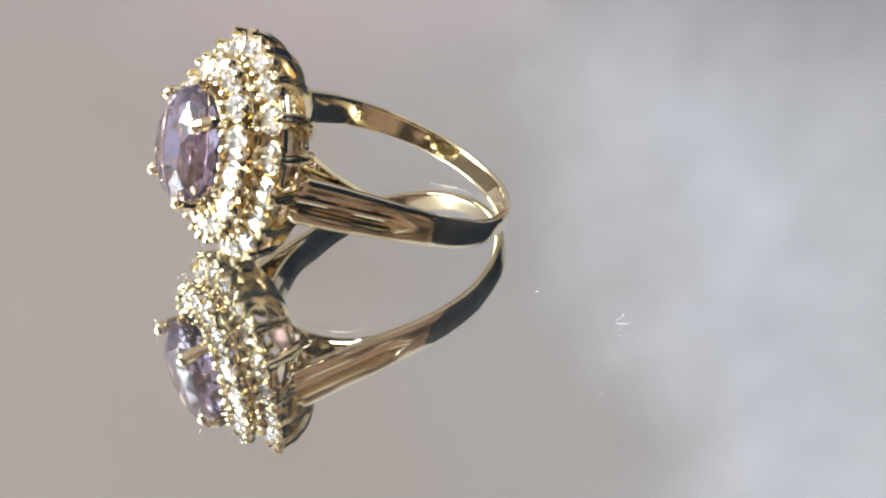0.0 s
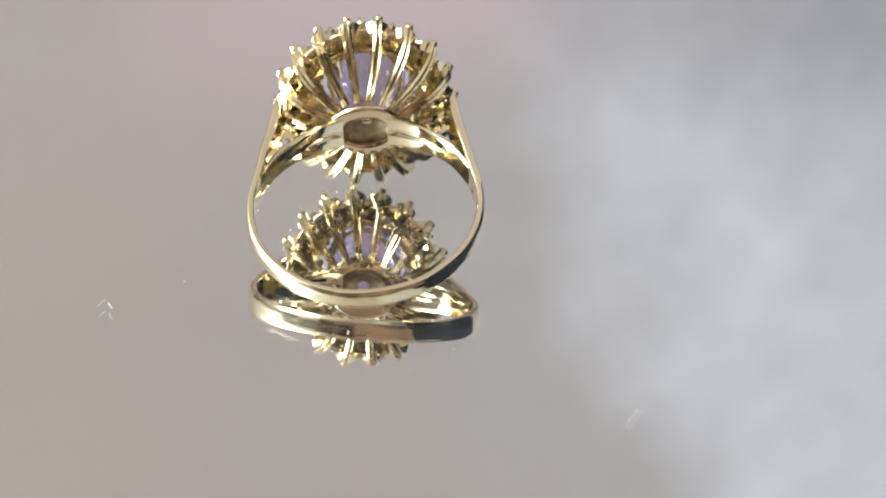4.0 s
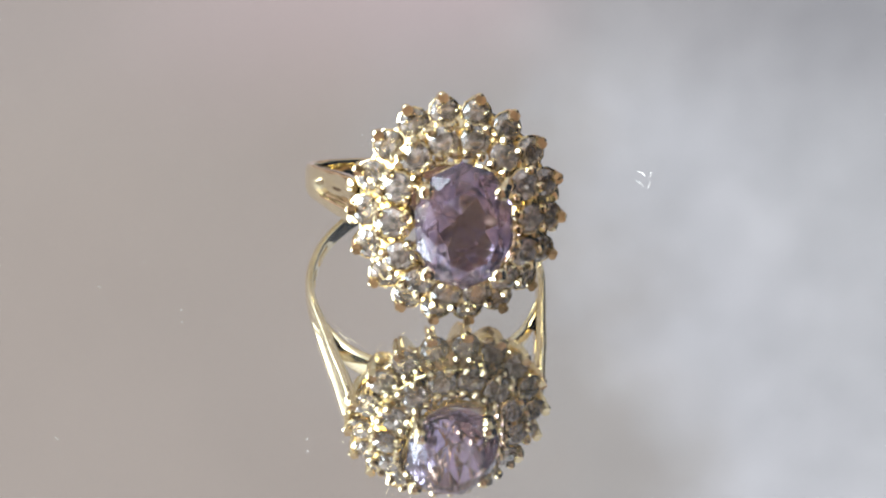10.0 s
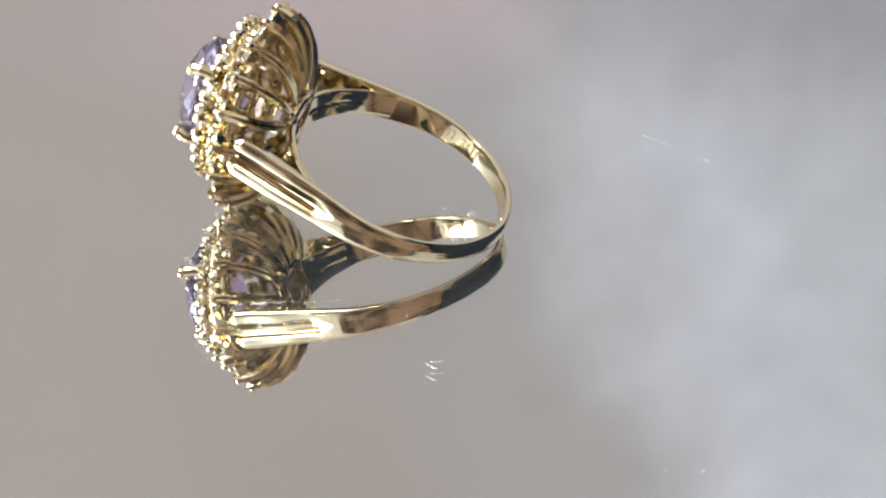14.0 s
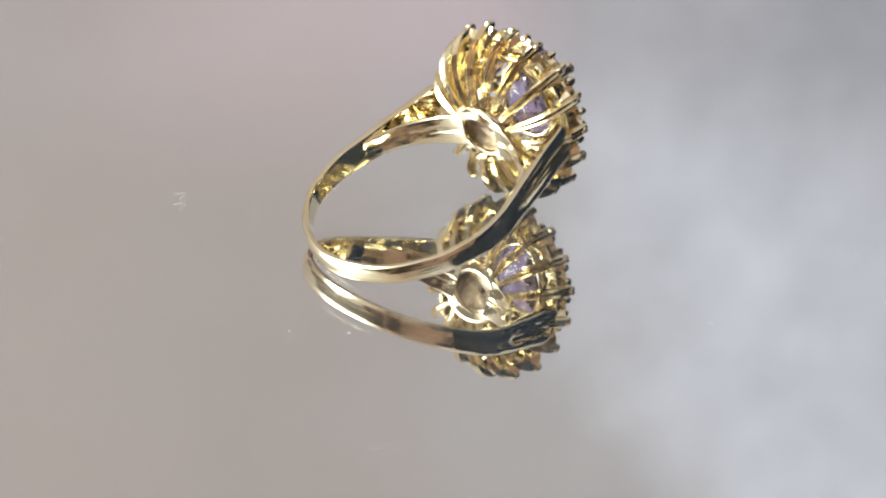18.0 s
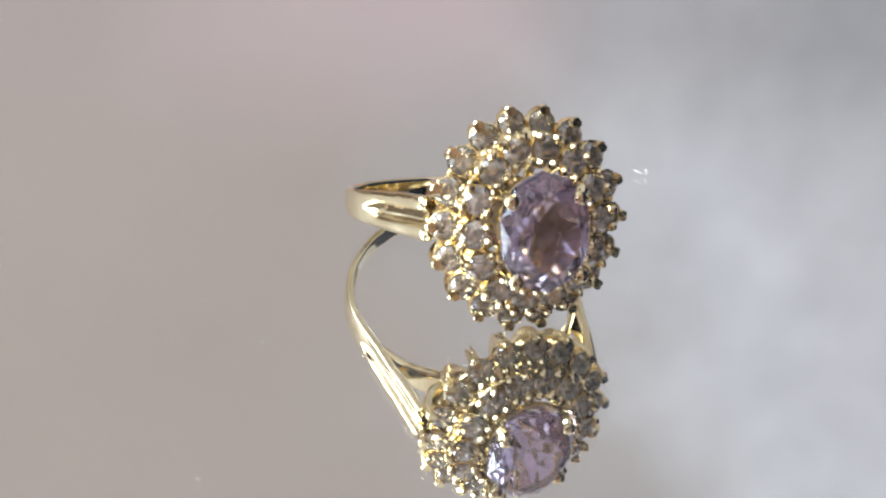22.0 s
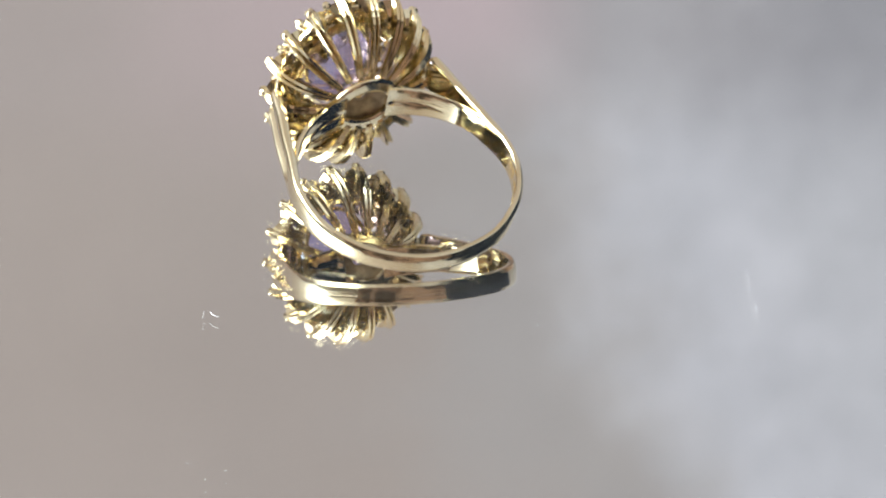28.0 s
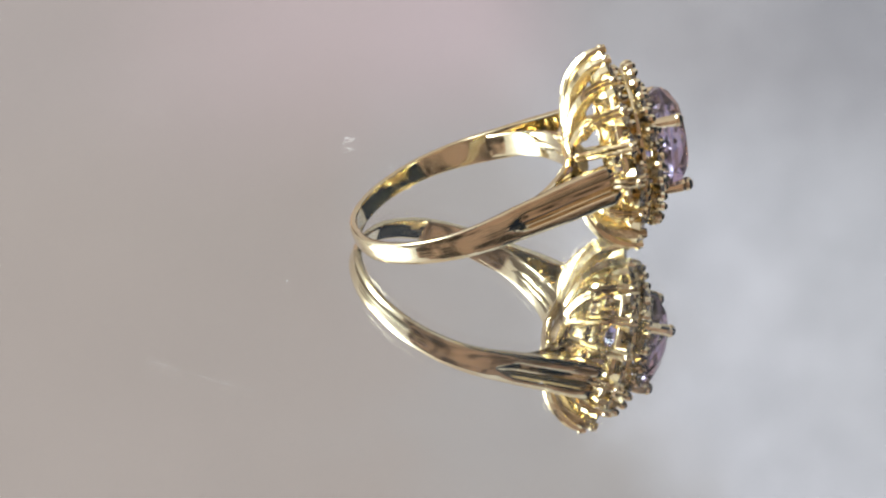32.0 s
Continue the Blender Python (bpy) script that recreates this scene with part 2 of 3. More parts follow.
FLOOR = -0.76
TABLE_TOP = -0.008


def setting():
    tagged(new("floor", box_mesh("floor", -3.2, 3.2, -3.2, 3.2, FLOOR - 0.1, FLOOR, STONE)),
           "grey brown stone floor under the table", "floor", kind="structure")
    # unseen walls, added; their heights and tones shape what the ring reflects
    for name, dims, mat, words in (
            ("unseen_wall_north", (-3.2, 3.2, 3.0, 3.2, FLOOR, 0.55), BROWN, "low plain brown plastered wall, unseen, added for the gold to reflect"),
            ("unseen_wall_east", (3.0, 3.2, -3.0, 3.0, FLOOR, 4.6), NAVY, "plain navy blue plastered wall beside the table, unseen, added for dark reflections"),
            ("unseen_wall_south", (-3.2, 3.2, -3.2, -3.0, FLOOR, 4.4), BROWN, "plain brown plastered wall behind the table, unseen, added for rosy reflections"),
            ("unseen_wall_west", (-3.2, -3.0, -3.0, 3.0, FLOOR, 0.5), PALE, "low plain pale plastered wall, unseen, added on the sunny side")):
        tagged(new(name, box_mesh(name, *dims, mat)), words, "wall", kind="structure")
    table = tagged(new("table"), "dark oak table under the turning mirror", "table")
    table.location = (0, 0.05, FLOOR)
    h = TABLE_TOP - FLOOR
    part("tabletop", box_mesh("tabletop", -0.6, 0.6, -0.4, 0.4, h - 0.035, h, OAK, 0.004), OAK, table)
    leg = box_mesh("leg", -0.03, 0.03, -0.03, 0.03, 0, h - 0.035, OAK, 0.003)
    for x in (-0.54, 0.54):
        for y in (-0.34, 0.34):
            part("leg", leg, OAK, table, at=Matrix.Translation((x, y, 0)))


setting()

# ---- the mirror plate ----
GLASS = 0.46        # apparent depth of the silver under the glass, mm
PLATE_R = 165.0


def disc(bm, r, z0, z1, n=128, bev=0.0):
    rings = [(r - bev, z1), (r, z1 - bev), (r, z0)] if bev else [(r, z1), (r, z0)]
    loops = [[bm.verts.new((rr * math.cos(2 * math.pi * k / n), rr * math.sin(2 * math.pi * k / n), z)) for k in range(n)] for rr, z in rings]
    for a, b in zip(loops, loops[1:]):
        for k in range(n):
            bm.faces.new((a[k], a[(k + 1) % n], b[(k + 1) % n], b[k]))
    bm.faces.new(loops[0])
    bm.faces.new(loops[-1])
    return bm


def mirror_plate():
    plate = tagged(new("mirror_plate"), "round clear mirror plate turning slowly, with dust and lint", "mirror")
    part("silver_backing", disc(bmesh.new(), PLATE_R, -2.6, 0.0), SILVER, plate, "bright silvered back", smooth=False)
    face = bpy.data.meshes.new("glass_face")
    rim = [(PLATE_R * MM * math.cos(2 * math.pi * k / 128), PLATE_R * MM * math.sin(2 * math.pi * k / 128), GLASS * MM) for k in range(128)]
    face.from_pydata(rim, [], [list(range(128))])
    face.materials.append(FILM)
    glass = part("glass_face", face, FILM, plate, "clear glass face with a film of dust", smooth=False)
    glass.visible_shadow = False
    part("turntable_base", disc(bmesh.new(), 120.0, -8.0, -2.6, 96, 1.0), EDGE, plate, "grey turning base", smooth=False)
    rng = random.Random(7)
    # lint and dust grains, in millimetres on the plate
    for x, y, size in ((21.9, 5.6, 0.85), (29.3, 22.9, 0.42), (-14.5, 9.0, 0.4), (28.6, 0.6, 0.35), (-22.6, -9.2, 0.4), (-24.9, -27.5, 0.4)):
        for _ in range(2 if size > 0.6 else 1):
            a0 = rng.uniform(0, 6.28)
            p = Vector((x + rng.uniform(-.4, .4), y + rng.uniform(-.4, .4), GLASS + 0.03))
            pts = [p.copy()]
            for _ in range(7):
                a0 += rng.uniform(-.5, 1.0)
                p = p + Vector((math.cos(a0), math.sin(a0), rng.uniform(-.02, .05))) * 0.17 * size
                p.z = max(p.z, GLASS + 0.02)
                pts.append(p.copy())
            part("lint", sweep(bmesh.new(), frames_along(pts, Vector((0, 0, 1))), round_section(0.02 if size > 0.6 else 0.008, 5)), LINT, plate, "curled pale thread of lint")
    grains = [(-1.0, 15.1), (-4.3, 12.1), (16.2, 2.6), (-19.5, -5.3), (-16.9, -12.4), (31.0, 28.6), (28.7, 25.5), (27.2, 25.1), (-9.3, -28.8)]
    grains += [(rng.gauss(0, 26), rng.gauss(0, 26)) for _ in range(26)]
    grain_bm = bmesh.new()
    bmesh.ops.create_icosphere(grain_bm, subdivisions=1, radius=0.045)
    grain_me = finish(grain_bm, "dust_grain", LINT)
    for k, (x, y) in enumerate(grains):
        s = 1.0 if k < 9 else rng.uniform(0.2, 0.5)
        part("dust_grain", grain_me, LINT, plate, at=Matrix.Translation(Vector((x, y, GLASS + 0.05 * s)) * MM) @ Matrix.Diagonal((s * 1.5, s, s * 0.7, 1)))
    # a few fine scratches, two of them deeper
    d = Vector((-0.49, -0.87, 0))
    for along, across, length, width in ((9.8, -0.12, 2.6, 0.005), (10.0, 0.22, 2.6, 0.005), (14.0, 0.1, 5.0, 0.003)):
        p0 = Vector((-10.9, 30.8, GLASS + 0.006)) + d * along + Vector((0.87, -0.49, 0)) * across
        pts = [p0 + d * (length * k / 6) + Vector((0.87, -0.49, 0)) * 0.05 * math.sin(k * 1.3 + along) for k in range(7)]
        part("scratch", sweep(bmesh.new(), frames_along(pts, Vector((0, 0, 1))), round_section((0.003, width), 4)), LINT, plate, "hair-fine scratch")
    return plate


PLATE = mirror_plate()

# ---- the ring ----
HEAD_A, HEAD_B, HEAD_Z = 7.695, 8.455, 13.606      # reach of the outer claws, mm
SKEW, DOME = 0.1424, -0.242
BEND, BAND_X, BAND_Y, BAND_ROLL, BAND_SIZE = 0.1335, 0.014, -0.214, -0.0565, 0.9566
BAND_R = 10.0
CLAWS = [(-2.75, 2.6, 17.75), (2.2, 2.4, 17.75), (-2.55, -2.95, 17.95), (2.2, -3.1, 17.95)]


def bent(bm):
    """The shank leans a little against the head."""
    c, s = math.cos(BEND), math.sin(BEND)
    for v in bm.verts:
        x, y, z = v.co
        x, z = x * BAND_SIZE, (z - 10) * BAND_SIZE + 10
        y += BAND_ROLL * x + BAND_Y
        # hand polishing leaves the surface a little uneven
        k = 1 + 0.0034 * (math.sin(0.8 * x + 0.45 * z + 0.7) * math.sin(0.5 * y + 0.85 * z) + 0.6 * math.sin(1.2 * z - 0.9 * x + 0.6 * y))
        x, z = x * k, z * k
        v.co = (x + BAND_X, c * y + s * (z - 10), -s * y + c * (z - 10) + 10)
    return bm


def on_head(u, a, b, z):
    x, y = -a * math.sin(u), b * math.cos(u)
    c, s = math.cos(SKEW), math.sin(SKEW)
    return Vector((c * x - s * y, s * x + c * y, z))


def shank_path(sign, n_arc=180, n_line=110, lean=(11.7, 10.5), top=12.0):
    """The middle line of one half of the shank, from the back of the band up to the head."""
    r = BAND_R - 0.5
    psi0 = radians(lean[sign > 0])
    pts = []
    for i in range(n_arc + 1):
        a = -math.pi / 2 + (math.pi / 2 + psi0) * i / n_arc
        pts.append(Vector((sign * r * math.cos(a), 0, r * math.sin(a))))
    last = pts[-1].copy()
    d = Vector((sign * -math.sin(psi0), 0, math.cos(psi0)))
    length = (top - last.z) / d.z
    for i in range(1, n_line + 1):
        pts.append(last + d * length * i / n_line)
    return pts


def smooth_step(x, a, b):
    t = max(0.0, min(1.0, (x - a) / (b - a)))
    return t * t * (3 - 2 * t)


def shank_section(z, outer):
    """Outline of the shank at height z: a crowned bar whose outside opens into a groove towards the head."""
    k = smooth_step(z, -9, 13)
    w, h = 1.75 + 1.62 * k, 0.68 + 0.3 * smooth_step(z, 0, 11)
    q = smooth_step(z, 2.4, 4.4)
    g = 0.62 * smooth_step(z, 2.2, 4.6)       # depth of the groove
    m = 0.16 + 0.44 * q                        # half its width
    end = smooth_step(z, 11.2, 12.1)
    e = w / 2 * (1 - 0.25 * end * end)
    h *= 1 - 0.4 * end * end

    def crown(x):
        return 0.58 - 0.13 * (x / e) ** 2

    top = [(e, 0.10), (e - 0.06, 0.32), (e - 0.2, 0.43), ((e + m) * 0.55, crown((e + m) * 0.55)), (m + 0.14, crown(m) - 0.05 * q), (m, crown(m) - 0.17 * q - 0.3 * g), (m * 0.8, crown(m) - g), (0.0, crown(0) - g * 0.72)]
    outline = top + [(-a, b) for a, b in reversed(top[:-1])]
    under = [(-e + 0.04, -0.34), (-e + 0.2, -0.47), (-0.3 * e, -0.5), (0.3 * e, -0.5), (e - 0.2, -0.47), (e - 0.04, -0.34)]
    return rounded([(a, outer * b * h) for a, b in outline + under])


def rounded(pts, steps=3):
    """A closed outline drawn smoothly through its points."""
    n, out = len(pts), []
    for i in range(n):
        p0, p1, p2, p3 = (pts[(i + j) % n] for j in (-1, 0, 1, 2))
        for k in range(steps):
            t = k / steps
            out.append(tuple(b + 0.35 * t * (1 - t) * ((1 - t) * (c - a) - t * (d - b)) + t * t * (3 - 2 * t) * (c - b)
                             for a, b, c, d in zip(p0, p1, p2, p3)))
    return out


def shank(ring):
    y_axis = Vector((0, 1, 0))
    joint = 2.2
    halves = {s: shank_path(s) for s in (-1, 1)}
    line = list(reversed(halves[-1])) + halves[1][1:]
    path = frames_along(line, y_axis)
    mid = [i for i, p in enumerate(line) if p.z <= joint]
    low = path[mid[0]:mid[-1] + 1]
    part("band", bent(sweep(bmesh.new(), low, lambda i: shank_section(low[i][0].z, -1), caps=False)), GOLD, ring, "plain tapered polished gold band")
    for sign in (-1, 1):
        run = path[mid[-1]:] if sign > 0 else list(reversed(path[:mid[0] + 1]))
        part("shoulder", bent(sweep(bmesh.new(), run, lambda i: shank_section(run[i][0].z, -1), caps="end")), GOLD, ring, "grooved polished gold shoulder rising to the head")
        # the inner arch that carries the finger hole on under the head
        arch = []
        for i in range(73):
            a = radians(10) + (radians(78) - radians(10)) * i / 72
            arch.append(Vector((sign * 9.5 * math.cos(a), 0, 9.5 * math.sin(a))))
        pa = frames_along(arch, y_axis)

        def arch_section(i):
            t = i / 72
            w, e = 2.05 + 1.15 * t * t, -sign
            o = 0.14 + 0.2 * t
            n = 0.2 * smooth_step(t, 0.5, 0.75) * (1 - smooth_step(t, 0.92, 1.0))
            i0 = -0.2 - 0.14 * smooth_step(t, 0.0, 0.25)
            return rounded([(w / 2, -.15 * e), (w / 2 - .15, o * e), (.5, (o + .06) * e), (-.5, (o + .06) * e), (-w / 2 + .15, o * e), (-w / 2, -.15 * e),
                            (-w / 2 + .12, (i0 + .03) * e), (-.35, i0 * e), (-.15, (i0 + n) * e), (.15, (i0 + n) * e), (.35, i0 * e), (w / 2 - .12, (i0 + .03) * e)])

        part("inner_arch", bent(sweep(bmesh.new(), pa, arch_section)), GOLD, ring, "polished inner arch of the finger hole")


def stamp(ring):
    """Worn maker's marks stamped inside the band, no longer legible: plain sunken bars."""
    for k, (deg, w) in enumerate(((-8.5, 0.36), (-11.5, 0.36), (-14.6, 0.36), (-22.5, 0.3), (-25.4, 0.36), (-28.8, 0.36), (-32.0, 0.3))):
        a = radians(deg)
        c = Vector((-9.11 * math.cos(a), 0.05, 9.11 * math.sin(a)))
        t = Vector((math.sin(a), 0, math.cos(a)))
        bm = sweep(bmesh.new(), [(c - t * w / 2, Vector((0, 1, 0)), Vector((-math.cos(a), 0, math.sin(a)))), (c + t * w / 2, Vector((0, 1, 0)), Vector((-math.cos(a), 0, math.sin(a))))],
                   lambda i: pill_section(0.75 - 0.1 * (k % 2), 0.1, 0.03))
        part("stamp_bar", bent(bm), GOLD_CAST, ring, "small worn stamped mark")


def oval_ring(bm, a, b, z, section, n=48, turn=True):
    path = []
    for k in range(n):
        u = 2 * math.pi * k / n
        p = on_head(u, a, b, z) if turn else Vector((a * math.sin(u), b * math.cos(u), z))
        out = Vector((p.x / a ** 2, p.y / b ** 2, 0)).normalized()
        path.append((p, out, Vector((0, 0, 1))))
    return sweep(bm, path, section, closed=True)


def brilliant(r, rng, depth=0.62, crown=0.32, n=9):
    """A round brilliant with table, crown and pavilion facets; girdle at z = 0."""
    bm = bmesh.new()
    table = [bm.verts.new((0.56 * r * math.cos(2 * math.pi * (k + .5) / n), 0.56 * r * math.sin(2 * math.pi * (k + .5) / n), crown * r)) for k in range(n)]
    star = [bm.verts.new((0.80 * r * math.cos(2 * math.pi * k / n), 0.80 * r * math.sin(2 * math.pi * k / n), 0.19 * r)) for k in range(n)]
    gird = [bm.verts.new((r * math.cos(math.pi * k / n), r * math.sin(math.pi * k / n), 0)) for k in range(2 * n)]
    low = [bm.verts.new((0.45 * r * math.cos(2 * math.pi * (k + .5) / n), 0.45 * r * math.sin(2 * math.pi * (k + .5) / n), -0.52 * r)) for k in range(n)]
    tip = bm.verts.new((0, 0, -depth * 1.35 * r))
    mid = bm.verts.new((0.12 * r * rng.uniform(-1, 1), 0.12 * r * rng.uniform(-1, 1), (crown + 0.02) * r))
    for k in range(n):
        j = (k + 1) % n
        bm.faces.new((table[k], table[j], mid))
        bm.faces.new((table[k - 1], star[k], table[k]))
        g = 2 * k
        bm.faces.new((star[k], gird[g - 1], gird[g]))
        bm.faces.new((star[k], gird[g], gird[(g + 1) % (2 * n)]))
        bm.faces.new((table[k], star[k], gird[(g + 1) % (2 * n)]))
        bm.faces.new((table[k], gird[(g + 1) % (2 * n)], star[j]))
        bm.faces.new((gird[g], low[k - 1], low[k]))
        bm.faces.new((gird[g], low[k], gird[(g + 1) % (2 * n)]))
        bm.faces.new((gird[(g + 1) % (2 * n)], low[k], gird[(g + 2) % (2 * n)]))
        bm.faces.new((low[k - 1], tip, low[k]))
    # no two stones are cut quite alike
    turn = rng.uniform(0, 2 * math.pi / n)
    c, s = math.cos(turn), math.sin(turn)
    for v in bm.verts:
        x, y, z = v.co
        if z < -0.1 or 0.1 < z / r < 0.3:
            x, y, z = x + rng.uniform(-.06, .06) * r, y + rng.uniform(-.06, .06) * r, z + rng.uniform(-.04, .04) * r
        v.co = (c * x - s * y, s * x + c * y, z)
    # about a third of the facets take the bright material, as if flashing
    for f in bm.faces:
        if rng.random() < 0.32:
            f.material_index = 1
    return bm


def oval_gem(a, b, crown, depth, rng, n=10):
    """An oval mixed cut: table, two crown rows and stepped pavilion; girdle at z = 0."""
    bm = bmesh.new()

    def row(f, z, half):
        return [bm.verts.new((f * a * math.sin(2 * math.pi * (k + half) / n), f * b * math.cos(2 * math.pi * (k + half) / n), z)) for k in range(n)]

    table = row(0.62, crown, 0.0)
    mid = row(0.85, crown * 0.6, 0.5)
    top = row(1.0, 0.10, 0.0)
    gird = row(1.0, -0.10, 0.0)
    p1 = row(0.80, -depth * 0.36, 0.5)
    p2 = row(0.48, -depth * 0.72, 0.0)
    keel = row(0.10, -depth, 0.5)
    bm.faces.new(table)
    bm.faces.new(keel)

    def zig(r0, r1):
        # r0 sits on whole steps, r1 on half steps
        for k in range(n):
            j = (k + 1) % n
            bm.faces.new((r0[k], r0[j], r1[k]))
            bm.faces.new((r1[k], r0[j], r1[j]))

    zig(table, mid)
    zig(top, mid)
    for k in range(n):
        bm.faces.new((top[k], top[(k + 1) % n], gird[(k + 1) % n], gird[k]))
    zig(gird, p1)
    zig(p2, p1)
    zig(p2, keel)
    for v in p1 + p2 + mid:
        v.co += Vector((rng.uniform(-.06, .06), rng.uniform(-.06, .06), rng.uniform(-.05, .05)))
    return bm


def stone_row(ring, count, a, b, z, r, tilt, shift, claw_out, rng):
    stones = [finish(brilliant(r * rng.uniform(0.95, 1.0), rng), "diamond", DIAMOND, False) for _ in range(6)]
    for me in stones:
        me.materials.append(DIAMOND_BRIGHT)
    cup_bm = bmesh.new()
    rims = [(r * 1.02, 0.05), (r * 1.10, 0.0), (r * 0.80, -0.75 * r), (r * 0.45, -1.25 * r), (r * 0.30, -1.25 * r), (r * 0.62, -0.6 * r), (r * 0.97, -0.05)]
    loops = [[cup_bm.verts.new((q * math.cos(2 * math.pi * k / 12), q * math.sin(2 * math.pi * k / 12), h)) for k in range(12)] for q, h in rims]
    for l0, l1 in zip(loops, loops[1:] + loops[:1]):
        for k in range(12):
            cup_bm.faces.new((l0[k], l0[(k + 1) % 12], l1[(k + 1) % 12], l1[k]))
    cup = finish(cup_bm, "collet", GOLD_CAST)
    claw_bm = bmesh.new()
    ball(claw_bm, Vector((0, 0, 0)), 0.30 * r + 0.08, 1.35, seg=9, rings=6)
    claw = finish(claw_bm, "claw", GOLD)
    tip_bm = bmesh.new()
    ball(tip_bm, Vector((r * 0.88, 0, 0.16)), 0.36 * r, 1.35, axis=Vector((1, 0, 0.45)), seg=14, rings=10)
    tip = finish(tip_bm, "tip_claw", GOLD)
    for k in range(count):
        u = 2 * math.pi * (k + shift) / count
        p = on_head(u, a, b, z + DOME * math.cos(2 * u))
        out = (on_head(u, a + 0.1, b + 0.1, z) - on_head(u, a, b, z)).normalized()
        n = (Vector((0, 0, 1)) + out * tilt + Vector((rng.uniform(-.05, .05), rng.uniform(-.05, .05), 0))).normalized()
        # local x points outwards
        x = (out - n * out.dot(n)).normalized()
        m = Matrix.Translation(p * MM) @ Matrix((x, n.cross(x), n)).transposed().to_4x4()
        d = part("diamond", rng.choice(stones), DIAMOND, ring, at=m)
        part("collet", cup, GOLD_CAST, d)
        for s in (-1, 1):
            part("claw", claw, GOLD, d, at=Matrix.Translation(Vector((-0.93 * r, s * 0.48 * r, 0.14)) * MM))
            if not claw_out:
                part("claw", claw, GOLD, d, at=Matrix.Translation(Vector((0.80 * r, s * 0.62 * r, 0.12)) * MM))
        if claw_out:
            part("tip_claw", tip, GOLD, d)


def filler_plate(z):
    """An uneven domed plate with thickness, added to stand in for the brown view into the opening."""
    bm = bmesh.new()
    rows = []
    for f, h in ((1.0, 0.0), (0.8, 0.3), (0.5, 0.62), (0.22, 0.78)):
        rows.append([(2.45 * f * math.sin(u), 1.85 * f * math.cos(u), z + h + 0.12 * f * math.sin(3 * u + 4 * f)) for u in (2 * math.pi * k / 20 for k in range(20))])
    under = [[bm.verts.new(p) for p in r] for r in rows]
    over = [[bm.verts.new((x, y, q + 0.2)) for x, y, q in r] for r in rows]
    for r0, r1 in list(zip(under, under[1:])) + list(zip(over[1:], over)) + [(over[0], under[0]), (under[-1], over[-1])]:
        for k in range(20):
            bm.faces.new((r0[k], r0[(k + 1) % 20], r1[(k + 1) % 20], r1[k]))
    bmesh.ops.recalc_face_normals(bm, faces=bm.faces)
    return bm


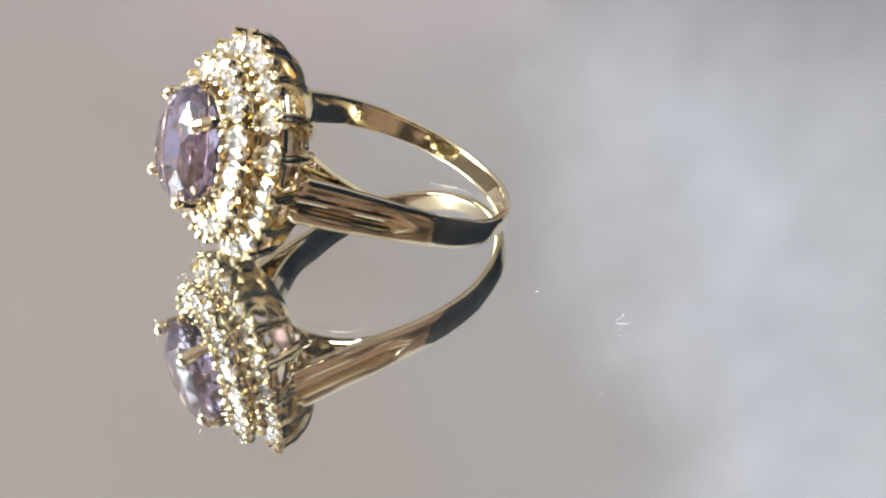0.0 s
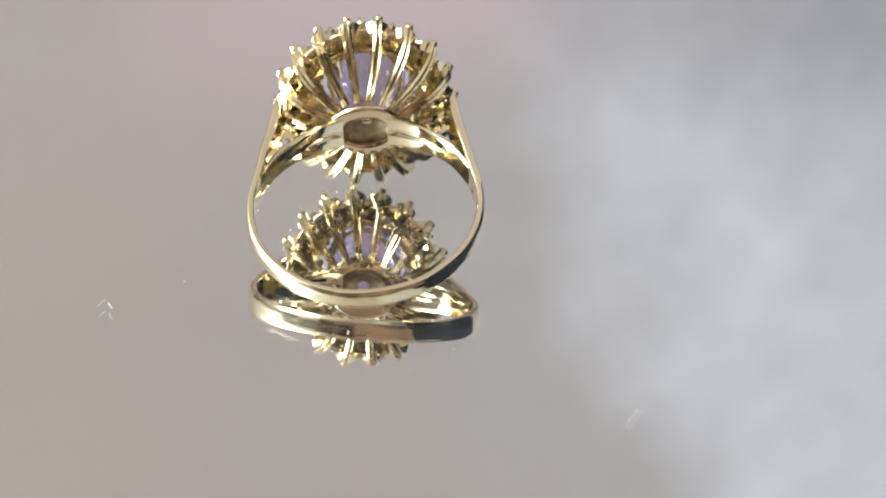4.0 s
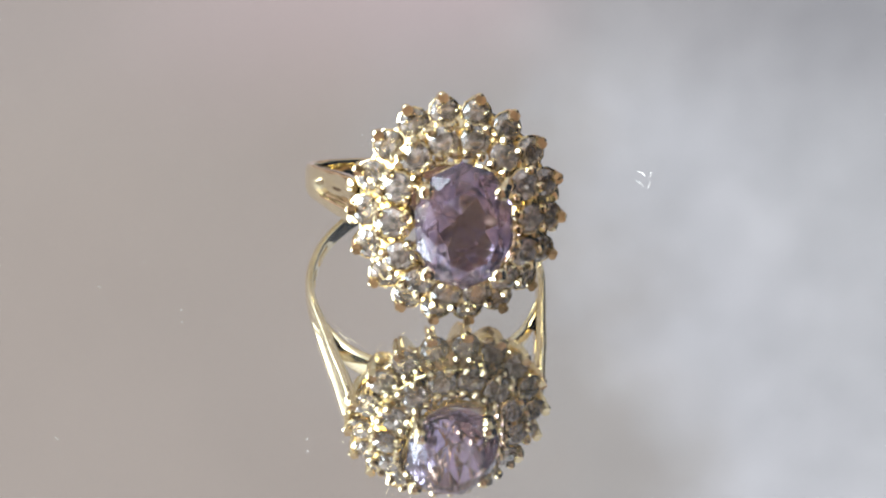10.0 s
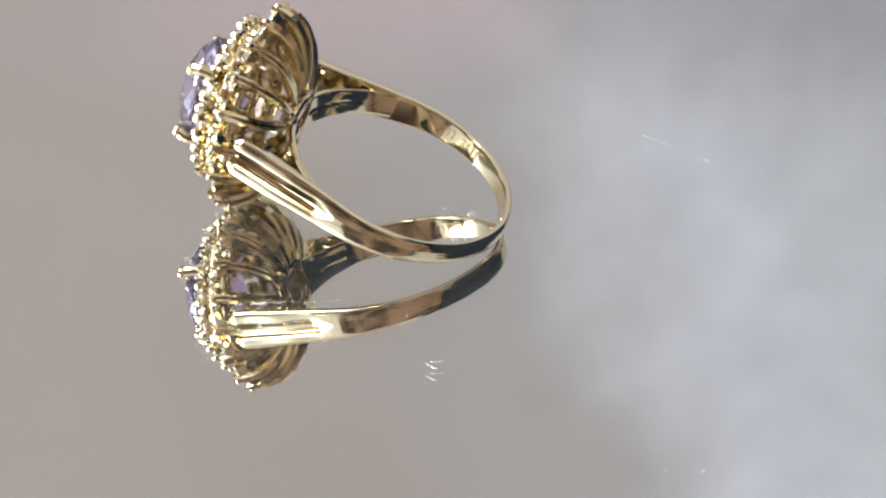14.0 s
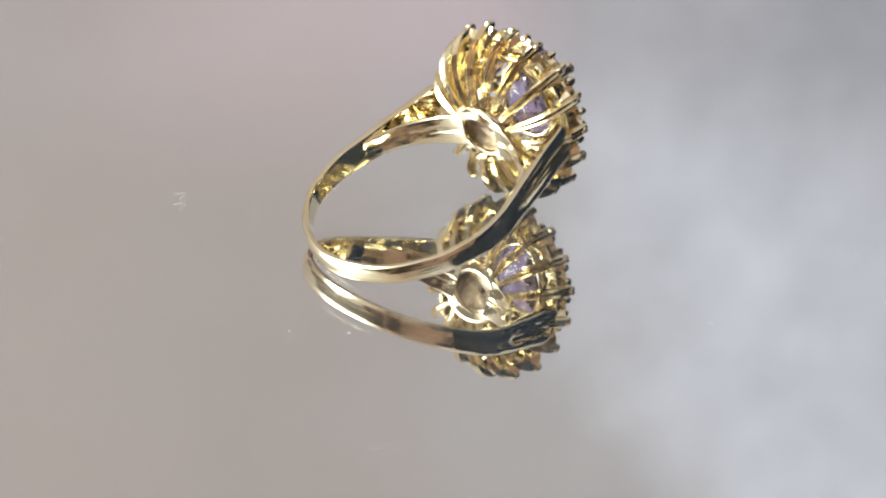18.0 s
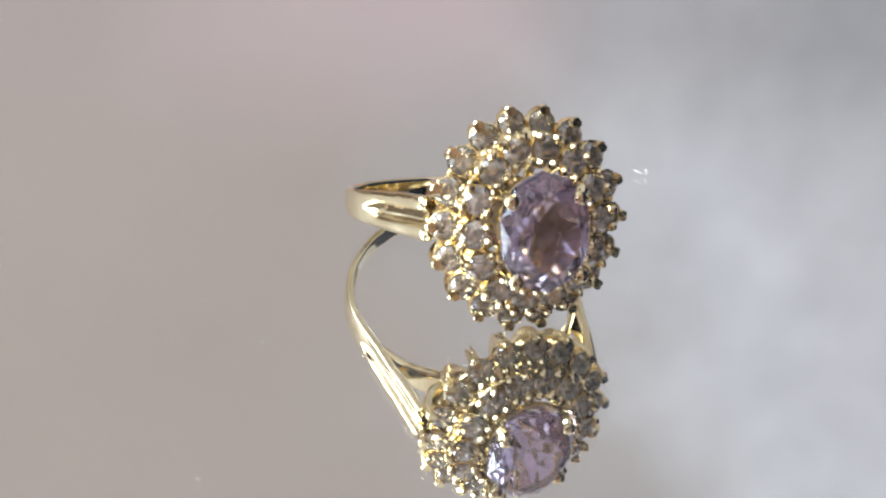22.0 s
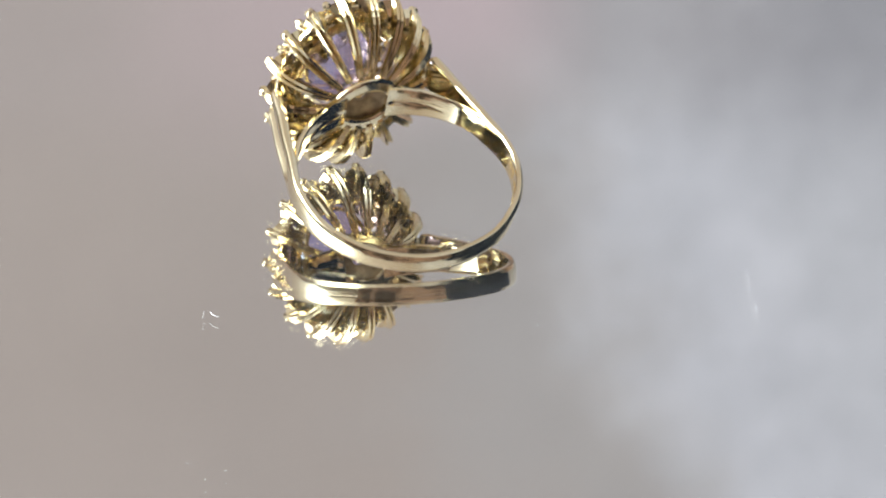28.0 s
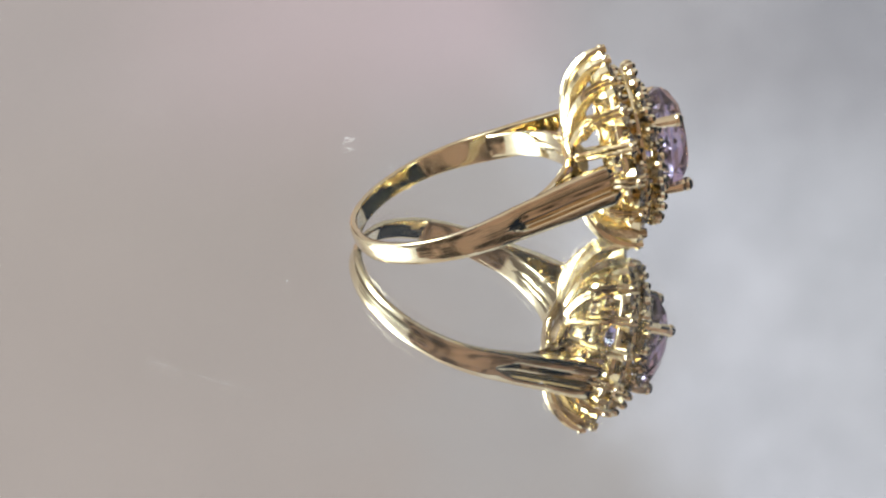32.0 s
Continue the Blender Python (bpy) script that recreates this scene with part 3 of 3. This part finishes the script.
def head(ring):
    rng = random.Random(4)
    base_z = 9.35
    part("gallery_ring", bent(oval_ring(bmesh.new(), 2.75, 2.15, base_z, lambda i: pill_section(1.25, 0.6, 0.28), turn=False)), GOLD, ring, "oval gold opening under the stones")
    part("filler_plate", bent(filler_plate(base_z + 0.35)), GOLD_BROWN, ring, "dark brown plate added inside the opening")
    part("seat_ring", oval_ring(bmesh.new(), 4.55, 5.1, 13.5, lambda i: pill_section(0.6, 0.7, 0.15)), GOLD_CAST, ring)
    part("outer_seat_ring", oval_ring(bmesh.new(), 6.55, 7.1, 12.8, lambda i: pill_section(0.45, 0.5, 0.12)), GOLD_CAST, ring)
    # the swept wires of the basket, a hairpin pair to each outer stone
    for k in range(18):
        u = 2 * math.pi * k / 18
        tip = on_head(u, HEAD_A, HEAD_B, HEAD_Z + DOME * math.cos(2 * u))
        out = (on_head(u, HEAD_A + 1, HEAD_B + 1, 0) - on_head(u, HEAD_A, HEAD_B, 0)).normalized()
        wire = None
        for s in (-1, 1):
            p0 = on_head(u + s * 0.04, 2.85, 2.6, base_z + 0.15)
            p1 = on_head(u + s * 0.038, HEAD_A * 0.93, HEAD_B * 0.93, base_z + 0.9)
            p2 = on_head(u + s * 0.02, HEAD_A - 0.3, HEAD_B - 0.3, tip.z + 0.1)
            pts = bezier(p0, p1, p2, 12)
            hint = Vector((-out.y, out.x, 0))
            bm = sweep(bmesh.new(), frames_along(pts, hint), round_section(lambda i: (0.19 + 0.05 * i / 12, 0.32 + 0.26 * math.sin(math.pi * min(1.0, i / 11))), 8))
            if wire is None:
                wire = part("wire", bm, GOLD_CAST, ring)
            else:
                part("second_wire", bm, GOLD_CAST, wire)
    stone_row(ring, 18, HEAD_A - 1.29, HEAD_B - 1.29, HEAD_Z - 0.15, 1.03, 0.34, 0.0, True, rng)
    stone_row(ring, 14, 4.85, 5.6, 15.3, 1.06, 0.30, 0.25, False, rng)
    # the oval amethyst in four claws
    gem_bm = oval_gem(3.5, 4.5, 1.45, 3.2, rng)
    # a few facets at random get the milky material, painted as flashes
    for f in gem_bm.faces:
        if rng.random() < 0.14 and len(f.verts) < 5:
            f.material_index = 1
    gem = finish(gem_bm, "amethyst", AMETHYST, False)
    gem.materials.append(AMETHYST_PALE)
    part("amethyst", gem, AMETHYST, ring, "pale violet oval faceted stone", smooth=False, at=Matrix.Translation(Vector((-0.05, 0.0, 16.95)) * MM) @ pose(0, 0, 0, 0, 0, 3))
    part("under_bezel", oval_ring(bmesh.new(), 5.7, 6.4, 13.4, lambda i: [(1.0, -0.75), (1.05, -0.6), (-0.7, 0.95), (-0.85, 0.8)]), GOLD_CAST, ring, "sloping gold plate between the two rows")
    part("inner_bezel", oval_ring(bmesh.new(), 4.95, 5.7, 14.4, lambda i: pill_section(1.3, 0.4, 0.12)), GOLD_CAST, ring, "gold plate under the inner row")
    part("stone_seat", oval_ring(bmesh.new(), 2.9, 3.8, 15.6, lambda i: pill_section(0.4, 0.5, 0.1)), GOLD_CAST, ring)
    for tip in CLAWS:
        tip = Vector(tip)
        flat = Vector((tip.x, tip.y, 0))
        d = flat.normalized()
        tip = tip + d * 0.1
        reach = 1 / math.sqrt((d.x / 3.58) ** 2 + (d.y / 4.58) ** 2)
        rim = Vector((-0.05, 0.0, 16.95)) + d * reach
        root = Vector((-0.05, 0.0, 13.2)) + d * (reach - 0.7)
        up = Vector((0, 0, 1))
        pts = [root, rim - up * 1.6, rim, rim * 0.72 + tip * 0.28 + up * 0.25, rim * 0.3 + tip * 0.7 + up * 0.1]
        bm = sweep(bmesh.new(), frames_along(pts, Vector((-d.y, d.x, 0))), round_section(lambda i: (0.36, 0.40, 0.46, 0.48, 0.48)[i], 10))
        ball(bm, tip, 0.56, 0.85, seg=14, rings=9)
        part("stone_claw", bm, GOLD, ring)


def cluster_ring():
    ring = tagged(new("cluster_ring"), "yellow gold cluster ring with oval amethyst and diamonds on the mirror", "ring")
    shank(ring)
    stamp(ring)
    head(ring)
    return ring


RING = cluster_ring()

# The lie of the ring on the plate: the face leans back, the shank rests on the glass.
LEAN, ROLL = 0.2129, -0.0223
ca, sa, cl, sl = math.cos(LEAN), math.sin(LEAN), math.cos(ROLL), math.sin(ROLL)
LIE_AT = (2.247, -1.226, 5.831)
LIE = Matrix(((cl, -sl, 0, LIE_AT[0] * MM), (sa * sl, sa * cl, -ca, LIE_AT[1] * MM), (ca * sl, ca * cl, sa, LIE_AT[2] * MM), (0, 0, 0, 1)))


def motions():
    # seconds and the plate's turn in degrees
    rows = [(0, 297.89), (1, 267.7), (2, 240.79), (3, 210.41), (4, 182.42), (5, 154.47),
            (6, 126.71), (7, 98.23), (8, 68.95), (9, 40.28), (10, 8.66), (11, -18.63),
            (12, -46.58), (13, -73.84), (14, -104.04), (15, -134.34), (16, -164.58), (17, -192.74),
            (18, -221.67), (19, -250.51), (20, -279.4), (21, -309.16), (22, -340.31), (23, -369.06),
            (24, -397.8), (25, -424.37), (26, -454.24), (27, -484.15), (28, -514.07), (29, -542.57),
            (30, -569.89), (31, -596.32), (32, -624.13)]
    walk(PLATE, [(t, pose(0, 0, 0, 0, 0, a)) for t, a in rows])
    walk(RING, [(t, pose(0, 0, 0, 0, 0, a) @ LIE) for t, a in rows])


motions()
